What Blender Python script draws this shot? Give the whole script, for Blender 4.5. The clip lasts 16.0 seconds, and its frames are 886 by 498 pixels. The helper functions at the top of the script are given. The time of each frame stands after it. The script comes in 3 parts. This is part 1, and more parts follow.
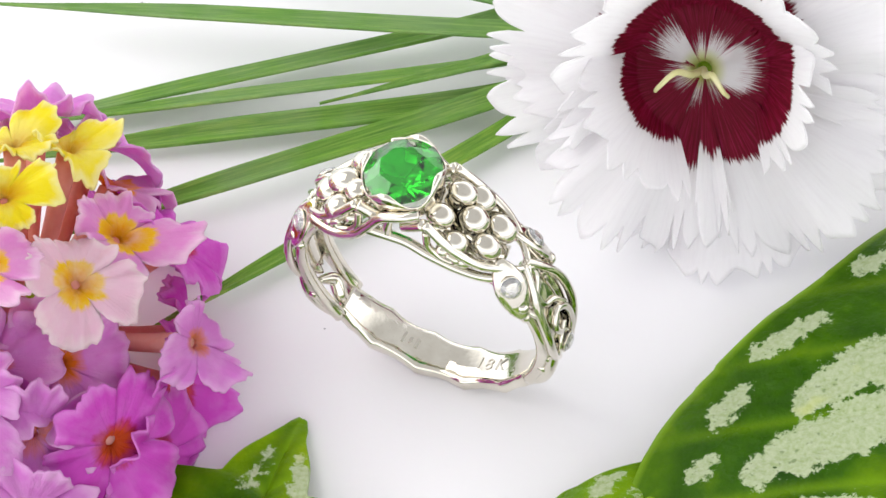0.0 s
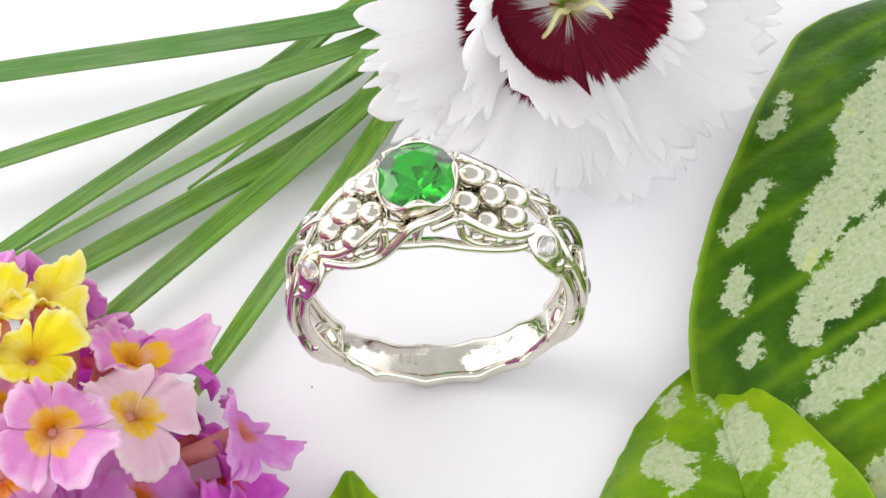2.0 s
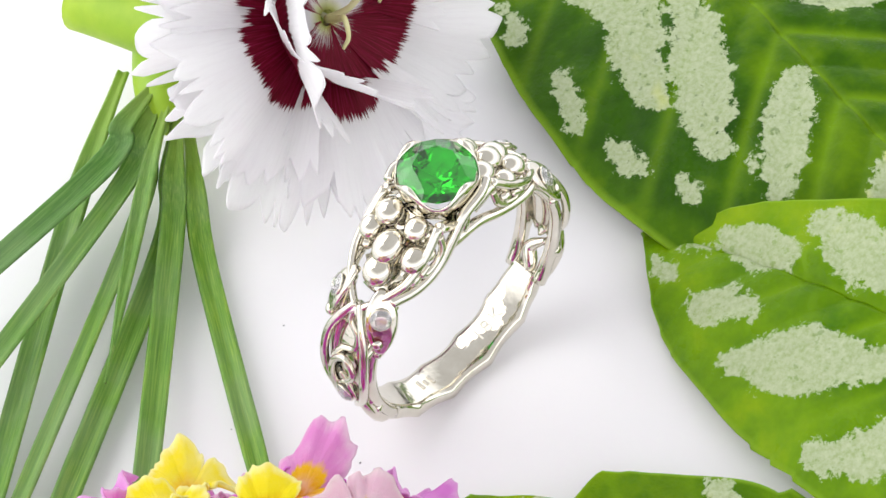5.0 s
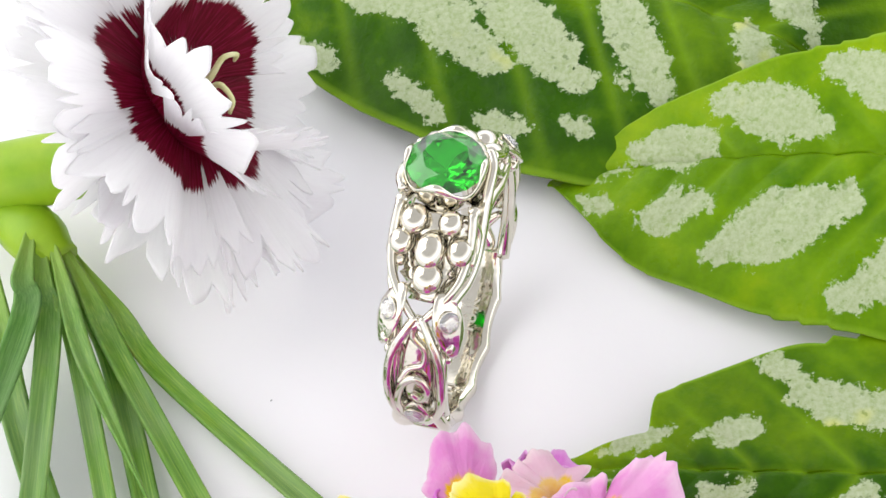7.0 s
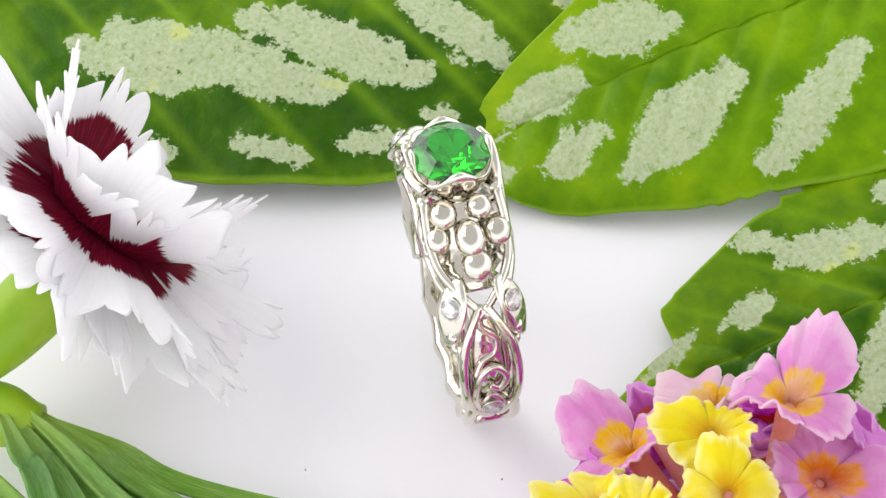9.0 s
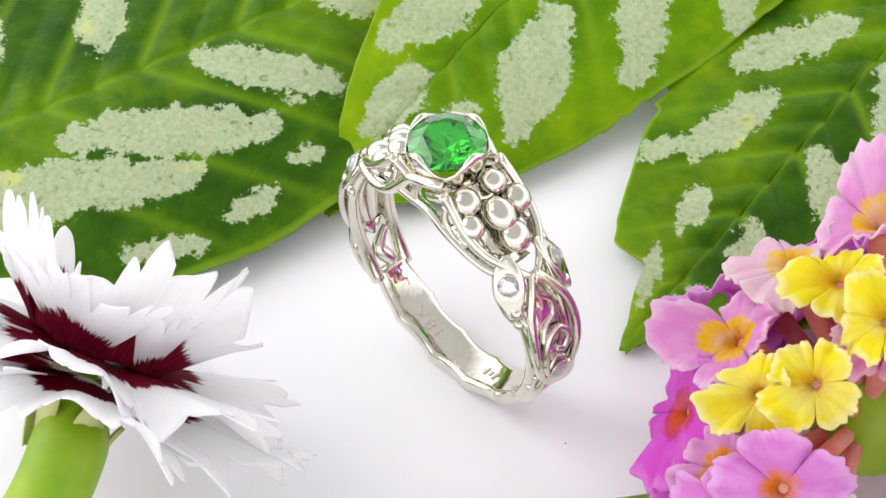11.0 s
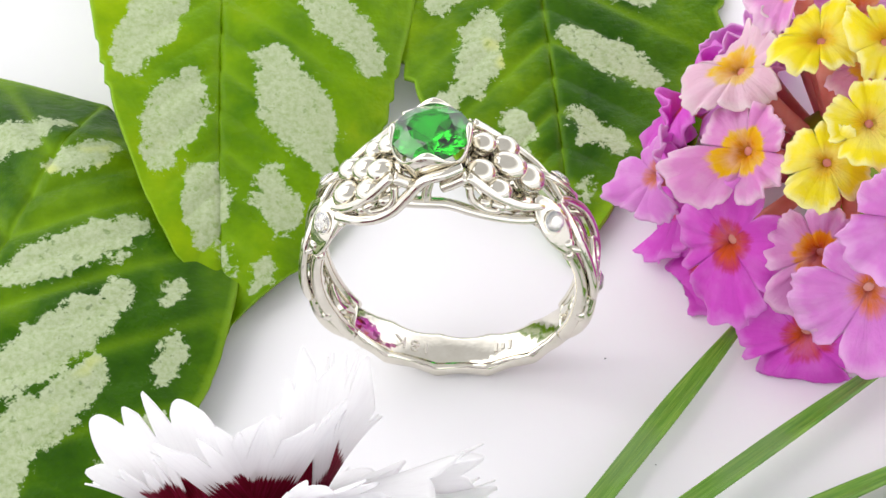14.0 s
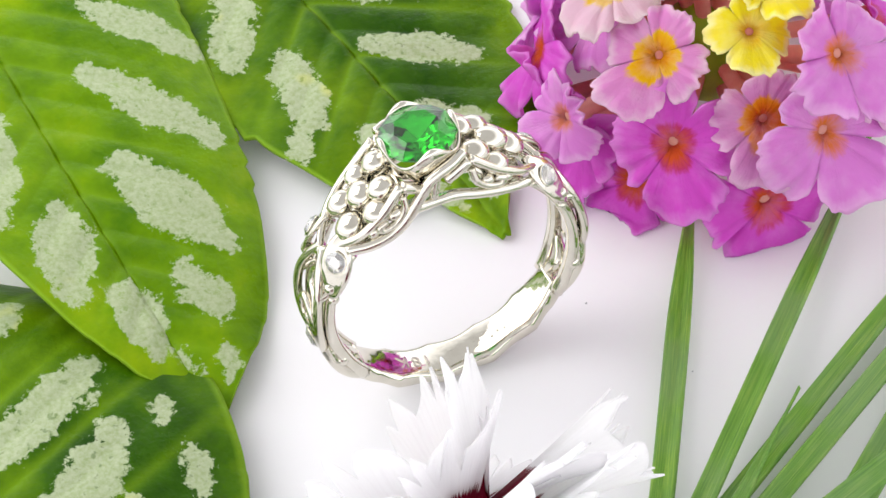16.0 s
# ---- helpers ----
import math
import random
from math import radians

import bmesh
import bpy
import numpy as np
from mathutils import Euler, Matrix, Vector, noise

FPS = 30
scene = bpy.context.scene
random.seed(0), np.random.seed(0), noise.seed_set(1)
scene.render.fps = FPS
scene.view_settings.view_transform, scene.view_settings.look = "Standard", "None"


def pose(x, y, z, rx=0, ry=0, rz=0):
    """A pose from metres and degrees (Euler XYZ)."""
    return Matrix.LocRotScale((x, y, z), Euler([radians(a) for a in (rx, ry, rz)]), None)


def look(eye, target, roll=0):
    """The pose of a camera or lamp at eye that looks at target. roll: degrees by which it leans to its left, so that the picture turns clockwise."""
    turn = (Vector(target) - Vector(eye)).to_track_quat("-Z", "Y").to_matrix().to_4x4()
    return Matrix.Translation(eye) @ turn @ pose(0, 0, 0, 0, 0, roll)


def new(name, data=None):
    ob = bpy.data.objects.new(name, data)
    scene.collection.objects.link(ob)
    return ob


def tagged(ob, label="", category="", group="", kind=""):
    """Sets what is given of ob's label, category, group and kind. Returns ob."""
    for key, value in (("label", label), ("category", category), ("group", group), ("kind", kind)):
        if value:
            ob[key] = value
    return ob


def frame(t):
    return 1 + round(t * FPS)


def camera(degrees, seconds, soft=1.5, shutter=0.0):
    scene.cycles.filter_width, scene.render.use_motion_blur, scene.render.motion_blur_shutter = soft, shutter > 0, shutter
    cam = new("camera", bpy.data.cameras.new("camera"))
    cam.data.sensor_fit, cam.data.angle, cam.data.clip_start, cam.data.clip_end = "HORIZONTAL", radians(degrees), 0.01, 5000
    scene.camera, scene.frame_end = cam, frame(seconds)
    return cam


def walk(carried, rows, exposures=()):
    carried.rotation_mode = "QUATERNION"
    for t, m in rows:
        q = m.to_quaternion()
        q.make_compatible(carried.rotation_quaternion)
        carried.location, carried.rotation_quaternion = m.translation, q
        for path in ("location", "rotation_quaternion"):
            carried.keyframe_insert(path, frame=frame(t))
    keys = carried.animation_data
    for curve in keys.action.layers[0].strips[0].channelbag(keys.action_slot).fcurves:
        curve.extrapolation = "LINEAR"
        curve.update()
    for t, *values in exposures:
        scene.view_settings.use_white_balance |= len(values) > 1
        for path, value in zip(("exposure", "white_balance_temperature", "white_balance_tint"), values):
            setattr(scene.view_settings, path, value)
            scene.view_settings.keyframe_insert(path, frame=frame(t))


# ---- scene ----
MM = 0.001

# ---- camera: stands still and looks down on a turning table ----
cam = camera(17.33, 16.0)
TURN = 14.4  # degrees a second, anticlockwise seen from above
EYE = Vector((0, -133.2, 174.64))
PITCH, PAN, ROLL = radians(50.354), radians(-0.15), -9.53
AIM = EYE + Vector((-math.sin(PAN) * math.cos(PITCH), math.cos(PAN) * math.cos(PITCH), -math.sin(PITCH))) * 200
VIEW = look(EYE * MM, AIM * MM, ROLL)
walk(cam, [(0.0, VIEW), (16.0, VIEW)])

# ---- light: a white tent with one wide softbox above ----
world = bpy.data.worlds.new("light_tent")
scene.world = world
world.use_nodes = True
wn, wl = world.node_tree.nodes, world.node_tree.links
coord, split, ramp = wn.new("ShaderNodeTexCoord"), wn.new("ShaderNodeSeparateXYZ"), wn.new("ShaderNodeValToRGB")
wl.new(coord.outputs["Generated"], split.inputs[0])
wl.new(split.outputs["Z"], ramp.inputs[0])
tent = ramp.color_ramp.elements
tent[0].position, tent[0].color = 0.0, (0.95, 0.95, 0.97, 1)
tent[1].position, tent[1].color = 0.66, (0.58, 0.575, 0.585, 1)
tent.new(0.20).color = (1.85, 1.84, 1.88, 1)
tent.new(0.42).color = (1.45, 1.44, 1.47, 1)
wl.new(ramp.outputs[0], wn["Background"].inputs[0])
wn["Background"].inputs[1].default_value = 1.14

softbox = new("softbox", bpy.data.lights.new("softbox", "AREA"))
softbox.data.shape, softbox.data.size, softbox.data.size_y = "RECTANGLE", 0.50, 0.50
softbox.data.energy, softbox.data.color = 1.65, (1.0, 0.985, 0.975)
softbox.matrix_world = look((-0.36, 0.18, 0.38), (0, 0, 0))
scene.view_settings.exposure = 0.09


# ---- materials ----
def material(name):
    m = bpy.data.materials.new(name)
    m.use_nodes = True
    return m, m.node_tree.nodes, m.node_tree.links, m.node_tree.nodes["Principled BSDF"]


def add(nodes, kind, **values):
    n = nodes.new(kind)
    for key, v in values.items():
        n.inputs[key.replace("_", " ")].default_value = v
    return n


def noise_node(nodes, links, scale, detail=4, rough=0.55, space="Object"):
    c = nodes.new("ShaderNodeTexCoord")
    n = add(nodes, "ShaderNodeTexNoise", Scale=scale, Detail=detail, Roughness=rough)
    links.new(c.outputs[space], n.inputs["Vector"])
    return n


def ramp_node(nodes, links, source, stops):
    r = nodes.new("ShaderNodeValToRGB")
    e = r.color_ramp.elements
    while len(e) < len(stops):
        e.new(0.5)
    for k, (at, col) in enumerate(stops):
        e[k].position, e[k].color = at, (*col, 1)
    links.new(source, r.inputs[0])
    return r


def mix_node(nodes, links, fac, a, b, mode="MIX"):
    m = nodes.new("ShaderNodeMix")
    m.data_type, m.blend_type = "RGBA", mode
    for slot, v in ((0, fac), (6, a), (7, b)):
        if isinstance(v, (int, float)):
            m.inputs[slot].default_value = v
        elif isinstance(v, tuple):
            m.inputs[slot].default_value = (*v, 1)
        else:
            links.new(v, m.inputs[slot])
    return m.outputs[2]


def math_node(nodes, links, op, a, b=0.0):
    m = nodes.new("ShaderNodeMath")
    m.operation = op
    for k, v in enumerate((a, b)):
        if isinstance(v, (int, float)):
            m.inputs[k].default_value = v
        else:
            links.new(v, m.inputs[k])
    return m.outputs[0]


def step_node(nodes, links, value, low, high):
    r = nodes.new("ShaderNodeMapRange")
    r.interpolation_type = "SMOOTHSTEP"
    links.new(value, r.inputs["Value"])
    r.inputs["From Min"].default_value, r.inputs["From Max"].default_value = low, high
    return r.outputs["Result"]


def attr(nodes, name):
    a = nodes.new("ShaderNodeAttribute")
    a.attribute_name = name
    return a.outputs["Fac"]


def bump(nodes, links, bsdf, height, strength, distance):
    b = add(nodes, "ShaderNodeBump", Strength=strength, Distance=distance)
    links.new(height, b.inputs["Height"])
    links.new(b.outputs[0], bsdf.inputs["Normal"])


def see_through(nodes, links, bsdf, colour, share):
    """Thin plant tissue: part of the light goes through."""
    t = nodes.new("ShaderNodeBsdfTranslucent")
    if isinstance(colour, tuple):
        t.inputs[0].default_value = (*colour, 1)
    else:
        links.new(colour, t.inputs[0])
    m = nodes.new("ShaderNodeMixShader")
    m.inputs[0].default_value = share
    links.new(bsdf.outputs[0], m.inputs[1])
    links.new(t.outputs[0], m.inputs[2])
    links.new(m.outputs[0], nodes["Material Output"].inputs["Surface"])


def make_table():
    m, n, l, b = material("white_acrylic")
    big = noise_node(n, l, 18, 3)
    col = ramp_node(n, l, big.outputs[0], [(0.3, (0.855, 0.85, 0.88)), (0.7, (0.89, 0.885, 0.905))])
    l.new(col.outputs[0], b.inputs["Base Color"])
    b.inputs["Roughness"].default_value = 0.42
    b.inputs["Specular IOR Level"].default_value = 0.3
    fine = noise_node(n, l, 900, 3)
    bump(n, l, b, fine.outputs[0], 0.05, 0.0002)
    return m


def make_gold():
    m, n, l, b = material("white_gold")
    b.inputs["Metallic"].default_value = 1
    fine = noise_node(n, l, 420, 5)
    col = ramp_node(n, l, fine.outputs[0], [(0.3, (0.67, 0.635, 0.545)), (0.7, (0.80, 0.765, 0.675))])
    l.new(col.outputs[0], b.inputs["Base Color"])
    rough = ramp_node(n, l, noise_node(n, l, 1500, 3).outputs[0], [(0.3, (0.03,) * 3), (0.8, (0.10,) * 3)])
    l.new(rough.outputs[0], b.inputs["Roughness"])
    cast = noise_node(n, l, 700, 2)
    bump(n, l, b, math_node(n, l, "ADD", cast.outputs[0], math_node(n, l, "MULTIPLY", fine.outputs[0], 0.6)), 0.10, 0.00035)
    return m


def make_gem(name, colour, ior, clear=1.0):
    m, n, l, b = material(name)
    b.inputs["Base Color"].default_value = (*colour, 1)
    b.inputs["Transmission Weight"].default_value = clear
    b.inputs["Roughness"].default_value = 0.0
    b.inputs["IOR"].default_value = ior
    return m


def make_leaf():
    """Green blade with grainy silver-white patches, pale veins and yellow flecks."""
    m, n, l, b = material("variegated_leaf")
    big, mid, grain = noise_node(n, l, 95, 5, 0.62), noise_node(n, l, 380, 9, 0.74), noise_node(n, l, 2200, 4, 0.65)
    wide = noise_node(n, l, 120, 5, 0.6)
    dark = ramp_node(n, l, big.outputs[0], [(0.32, (0.013, 0.064, 0.0003)), (0.5, (0.043, 0.136, 0.0003)), (0.68, (0.145, 0.29, 0.0006))])
    lime = ramp_node(n, l, big.outputs[0], [(0.32, (0.060, 0.185, 0.0003)), (0.5, (0.175, 0.355, 0.0003)), (0.68, (0.33, 0.51, 0.0006))])
    blend = math_node(n, l, "ADD", attr(n, "tone"), math_node(n, l, "MULTIPLY", math_node(n, l, "SUBTRACT", wide.outputs[0], 0.5), 0.9))
    green = mix_node(n, l, step_node(n, l, blend, 0.0, 1.0), dark.outputs[0], lime.outputs[0])
    green = mix_node(n, l, math_node(n, l, "MULTIPLY", attr(n, "vein"), 0.70), green, (0.24, 0.44, 0.008))
    edge = math_node(n, l, "ADD", attr(n, "patch"), math_node(n, l, "MULTIPLY", math_node(n, l, "SUBTRACT", mid.outputs[0], 0.54), 4.8))
    edge = math_node(n, l, "ADD", edge, math_node(n, l, "MULTIPLY", math_node(n, l, "SUBTRACT", grain.outputs[0], 0.5), 1.1))
    pore = step_node(n, l, noise_node(n, l, 1250, 3, 0.6).outputs[0], 0.60, 0.68)
    mask = math_node(n, l, "MULTIPLY", step_node(n, l, edge, -0.06, 0.16), math_node(n, l, "SUBTRACT", 1.0, math_node(n, l, "MULTIPLY", pore, 0.45)))
    fleck = step_node(n, l, noise_node(n, l, 170, 2).outputs[0], 0.63, 0.74)
    pale = ramp_node(n, l, grain.outputs[0], [(0.25, (0.38, 0.49, 0.20)), (0.5, (0.53, 0.62, 0.37)), (0.8, (0.68, 0.74, 0.53))])
    pale = mix_node(n, l, math_node(n, l, "MULTIPLY", fleck, 0.7), pale.outputs[0], (0.74, 0.78, 0.22))
    rim = mix_node(n, l, math_node(n, l, "MULTIPLY", attr(n, "rim"), 0.8), green, (0.30, 0.52, 0.03))
    col = mix_node(n, l, math_node(n, l, "MULTIPLY", mask, 0.93), rim, pale)
    l.new(col, b.inputs["Base Color"])
    gloss = ramp_node(n, l, wide.outputs[0], [(0.3, (0.22,) * 3), (0.7, (0.42,) * 3)])
    l.new(gloss.outputs[0], b.inputs["Roughness"])
    b.inputs["Specular IOR Level"].default_value = 0.13
    pucker = noise_node(n, l, 260, 3, 0.5)
    bump(n, l, b, math_node(n, l, "ADD", pucker.outputs[0], math_node(n, l, "MULTIPLY", grain.outputs[0], 0.25)), 0.55, 0.0008)
    see_through(n, l, b, col, 0.20)
    return m


def make_blade():
    m, n, l, b = material("grass_blade")
    c = n.new("ShaderNodeUVMap")
    mp = n.new("ShaderNodeMapping")
    mp.inputs["Scale"].default_value = (15, 0.5, 1)
    l.new(c.outputs[0], mp.inputs["Vector"])
    streak = add(n, "ShaderNodeTexNoise", Scale=1.0, Detail=4, Roughness=0.6)
    l.new(mp.outputs[0], streak.inputs["Vector"])
    info = n.new("ShaderNodeObjectInfo")
    a = ramp_node(n, l, streak.outputs[0], [(0.25, (0.085, 0.25, 0.034)), (0.5, (0.17, 0.38, 0.060)), (0.75, (0.34, 0.54, 0.135))])
    tint = ramp_node(n, l, info.outputs["Random"], [(0.0, (0.72, 0.86, 0.9)), (0.5, (1.0, 1.0, 0.8)), (1.0, (1.3, 1.2, 0.5))])
    col = mix_node(n, l, 1.0, a.outputs[0], tint.outputs[0], "MULTIPLY")
    bloom = noise_node(n, l, 140, 4)
    col = mix_node(n, l, math_node(n, l, "MULTIPLY", step_node(n, l, bloom.outputs[0], 0.35, 0.65), 0.30), col, (0.36, 0.46, 0.28))
    col = mix_node(n, l, math_node(n, l, "MULTIPLY", attr(n, "root"), 0.75), col, (0.40, 0.60, 0.08))
    l.new(col, b.inputs["Base Color"])
    b.inputs["Roughness"].default_value = 0.45
    bump(n, l, b, streak.outputs[0], 0.4, 0.0002)
    see_through(n, l, b, col, 0.26)
    return m


def make_petal():
    """White fringed petal with a jagged dark crimson band round a pale throat."""
    m, n, l, b = material("fringed_petal")
    uv = n.new("ShaderNodeUVMap")
    sp = n.new("ShaderNodeSeparateXYZ")
    l.new(uv.outputs[0], sp.inputs[0])
    mp = n.new("ShaderNodeMapping")
    mp.inputs["Scale"].default_value = (34, 0.28, 1)
    l.new(uv.outputs[0], mp.inputs["Vector"])
    ray = add(n, "ShaderNodeTexNoise", Scale=1.0, Detail=4, Roughness=0.65)
    l.new(mp.outputs[0], ray.inputs["Vector"])
    blot = noise_node(n, l, 260, 4)
    r = math_node(n, l, "ADD", sp.outputs["Y"], math_node(n, l, "MULTIPLY", math_node(n, l, "SUBTRACT", ray.outputs[0], 0.5), 2.8))
    r = math_node(n, l, "ADD", r, math_node(n, l, "MULTIPLY", math_node(n, l, "SUBTRACT", blot.outputs[0], 0.5), 1.2))
    own = n.new("ShaderNodeObjectInfo")
    r = math_node(n, l, "ADD", r, math_node(n, l, "MULTIPLY", math_node(n, l, "SUBTRACT", own.outputs["Random"], 0.5), 2.4))
    side = math_node(n, l, "MULTIPLY", math_node(n, l, "POWER", math_node(n, l, "ABSOLUTE", sp.outputs["X"]), 3.0), 2.2)
    r = math_node(n, l, "ADD", r, side)
    outer = math_node(n, l, "SUBTRACT", 1.0, step_node(n, l, r, 8.5, 8.95))
    burst = math_node(n, l, "ADD", r, math_node(n, l, "MULTIPLY", math_node(n, l, "SUBTRACT", ray.outputs[0], 0.5), 3.6))
    burst = math_node(n, l, "ADD", burst, math_node(n, l, "MULTIPLY", math_node(n, l, "SUBTRACT", blot.outputs[0], 0.5), 3.0))
    inner = step_node(n, l, burst, 2.3, 3.5)
    mask = math_node(n, l, "MULTIPLY", outer, inner)
    red = ramp_node(n, l, ray.outputs[0], [(0.25, (0.11, 0.0008, 0.009)), (0.5, (0.23, 0.002, 0.024)), (0.72, (0.42, 0.012, 0.085))])
    white = ramp_node(n, l, ray.outputs[0], [(0.25, (0.92, 0.91, 0.925)), (0.55, (0.97, 0.965, 0.975))])
    brown = step_node(n, l, noise_node(n, l, 75, 2).outputs[0], 0.68, 0.78)
    white = mix_node(n, l, math_node(n, l, "MULTIPLY", brown, 0.35), white.outputs[0], (0.78, 0.68, 0.42))
    throat = math_node(n, l, "SUBTRACT", 1.0, step_node(n, l, sp.outputs["Y"], 0.6, 2.0))
    white = mix_node(n, l, throat, white, (0.66, 0.70, 0.22))
    col = mix_node(n, l, mask, white, red.outputs[0])
    l.new(col, b.inputs["Base Color"])
    b.inputs["Roughness"].default_value = 0.6
    b.inputs["Specular IOR Level"].default_value = 0.25
    bump(n, l, b, ray.outputs[0], 0.18, 0.0003)
    see_through(n, l, b, col, 0.50)
    return m


def make_floret(name, throat, mid, rim, spread):
    """Ruffled floret: warm throat, coloured limb, paler rim."""
    m, n, l, b = material(name)
    uv = n.new("ShaderNodeUVMap")
    sp = n.new("ShaderNodeSeparateXYZ")
    l.new(uv.outputs[0], sp.inputs[0])
    mp = n.new("ShaderNodeMapping")
    mp.inputs["Scale"].default_value = (5, 1.3, 1)
    l.new(uv.outputs[0], mp.inputs["Vector"])
    ray = add(n, "ShaderNodeTexNoise", Scale=1.0, Detail=4, Roughness=0.6)
    l.new(mp.outputs[0], ray.inputs["Vector"])
    soft = noise_node(n, l, 420, 4)
    r = math_node(n, l, "ADD", sp.outputs["Y"], math_node(n, l, "MULTIPLY", math_node(n, l, "SUBTRACT", ray.outputs[0], 0.5), 0.30))
    r = math_node(n, l, "ADD", r, math_node(n, l, "MULTIPLY", math_node(n, l, "SUBTRACT", soft.outputs[0], 0.5), 0.30))
    col = ramp_node(n, l, r, [(0.10, throat[0]), (0.28 + spread, throat[1]), (0.37 + spread, mid), (0.80, mid), (0.97, rim)])
    col = mix_node(n, l, math_node(n, l, "MULTIPLY", step_node(n, l, soft.outputs[0], 0.40, 0.70), 0.42), col.outputs[0], rim)
    l.new(col, b.inputs["Base Color"])
    b.inputs["Roughness"].default_value = 0.55
    b.inputs["Specular IOR Level"].default_value = 0.25
    vein = noise_node(n, l, 1300, 4)
    bump(n, l, b, math_node(n, l, "ADD", math_node(n, l, "ADD", ray.outputs[0], soft.outputs[0]), math_node(n, l, "MULTIPLY", vein.outputs[0], 0.5)), 0.75, 0.0004)
    see_through(n, l, b, col, 0.42)
    return m


def make_plain(name, dark, light, scale, rough, through_share=0.0):
    m, n, l, b = material(name)
    tex = noise_node(n, l, scale, 5)
    col = ramp_node(n, l, tex.outputs[0], [(0.3, dark), (0.7, light)])
    l.new(col.outputs[0], b.inputs["Base Color"])
    b.inputs["Roughness"].default_value = rough
    bump(n, l, b, tex.outputs[0], 0.3, 0.0002)
    if through_share:
        see_through(n, l, b, col.outputs[0], through_share)
    return m


TABLE, GOLD, LEAF, BLADE, PETAL = make_table(), make_gold(), make_leaf(), make_blade(), make_petal()
GREEN_STONE = make_gem("green_garnet", (0.016, 0.52, 0.020), 1.78)
DIAMOND = make_gem("diamond", (0.98, 0.98, 1.0), 2.4, 0.78)
YELLOW = make_floret("yellow_floret", ((0.90, 0.58, 0.01), (0.93, 0.79, 0.01)), (0.95, 0.85, 0.015), (0.96, 0.92, 0.42), 0.10)
PINK = make_floret("pink_floret", ((0.86, 0.38, 0.004), (0.93, 0.62, 0.006)), (0.82, 0.34, 0.71), (0.91, 0.66, 0.83), 0.10)
AMBER = make_floret("amber_pink_floret", ((0.80, 0.17, 0.004), (0.92, 0.42, 0.006)), (0.78, 0.33, 0.68), (0.88, 0.58, 0.80), 0.11)
BLUSH = make_floret("blush_floret", ((0.88, 0.46, 0.01), (0.92, 0.66, 0.01)), (0.87, 0.62, 0.74), (0.90, 0.76, 0.80), 0.08)
ROSE = make_floret("rose_floret", ((0.86, 0.26, 0.02), (0.82, 0.28, 0.40)), (0.80, 0.29, 0.76), (0.88, 0.52, 0.85), -0.06)
PURPLE = make_floret("purple_floret", ((0.80, 0.12, 0.02), (0.68, 0.05, 0.22)), (0.79, 0.105, 0.71), (0.85, 0.30, 0.81), -0.02)
TUBE = make_plain("floret_tube", (0.78, 0.26, 0.20), (0.90, 0.50, 0.42), 300, 0.5, 0.35)
CALYX = make_plain("green_calyx", (0.24, 0.47, 0.010), (0.46, 0.66, 0.035), 160, 0.42, 0.20)
BRACT = make_plain("pale_bract", (0.55, 0.60, 0.16), (0.74, 0.74, 0.40), 260, 0.5, 0.25)
CREAM = make_plain("cream_style", (0.72, 0.70, 0.26), (0.88, 0.84, 0.54), 600, 0.5, 0.15)
STAMP = make_plain("stamped_metal", (0.58, 0.55, 0.48), (0.70, 0.67, 0.60), 900, 0.45)
STAMP.node_tree.nodes["Principled BSDF"].inputs["Metallic"].default_value = 1.0
SPECK = make_plain("grey_speck", (0.30, 0.30, 0.32), (0.45, 0.45, 0.46), 900, 0.7)


# ---- mesh helpers: lengths in millimetres ----
def mesh_part(name, verts, faces, mat, parent=None, label="", attrs=None, uvs=None, smooth=True):
    me = bpy.data.meshes.new(name)
    me.from_pydata([(x * MM, y * MM, z * MM) for x, y, z in verts], [], faces)
    for key, values in (attrs or {}).items():
        me.attributes.new(key, "FLOAT", "POINT").data.foreach_set("value", values)
    if uvs is not None:
        layer = me.uv_layers.new(name="UVMap")
        flat = np.array(uvs, dtype=np.float32)
        loops = np.zeros(len(me.loops), dtype=np.int32)
        me.loops.foreach_get("vertex_index", loops)
        layer.data.foreach_set("uv", flat[loops].ravel())
    if smooth:
        me.polygons.foreach_set("use_smooth", [True] * len(me.polygons))
    me.materials.append(mat)
    ob = new(name, me)
    if parent is not None:
        ob.parent = parent
    if label:
        tagged(ob, label)
    return ob


def thicken(ob, mm, offset=0.0):
    s = ob.modifiers.new("thickness", "SOLIDIFY")
    s.thickness, s.offset = mm * MM, offset
    return ob


def thing(name, label, category, group="", at=(0, 0, 0)):
    ob = new(name)
    ob.empty_display_size = 0.002
    ob.location = Vector(at) * MM
    return tagged(ob, label, category, group)


def grid_faces(rows, cols, closed=False):
    out = []
    for i in range(rows - 1):
        for j in range(cols if closed else cols - 1):
            k = (j + 1) % cols
            out.append((i * cols + j, i * cols + k, (i + 1) * cols + k, (i + 1) * cols + j))
    return out


def curve_points(ctrl, count):
    """Smooth line through the control points (Catmull-Rom)."""
    p = [Vector(c) for c in ctrl]
    p = [p[0] * 2 - p[1]] + p + [p[-1] * 2 - p[-2]]
    out, spans = [], len(p) - 3
    for k in range(count):
        f = k / (count - 1) * spans
        i = min(int(f), spans - 1)
        t = f - i
        a, b, c, d = p[i:i + 4]
        out.append(0.5 * (2 * b + (c - a) * t + (2 * a - 5 * b + 4 * c - d) * t * t + (3 * b - a - 3 * c + d) * t ** 3))
    return out


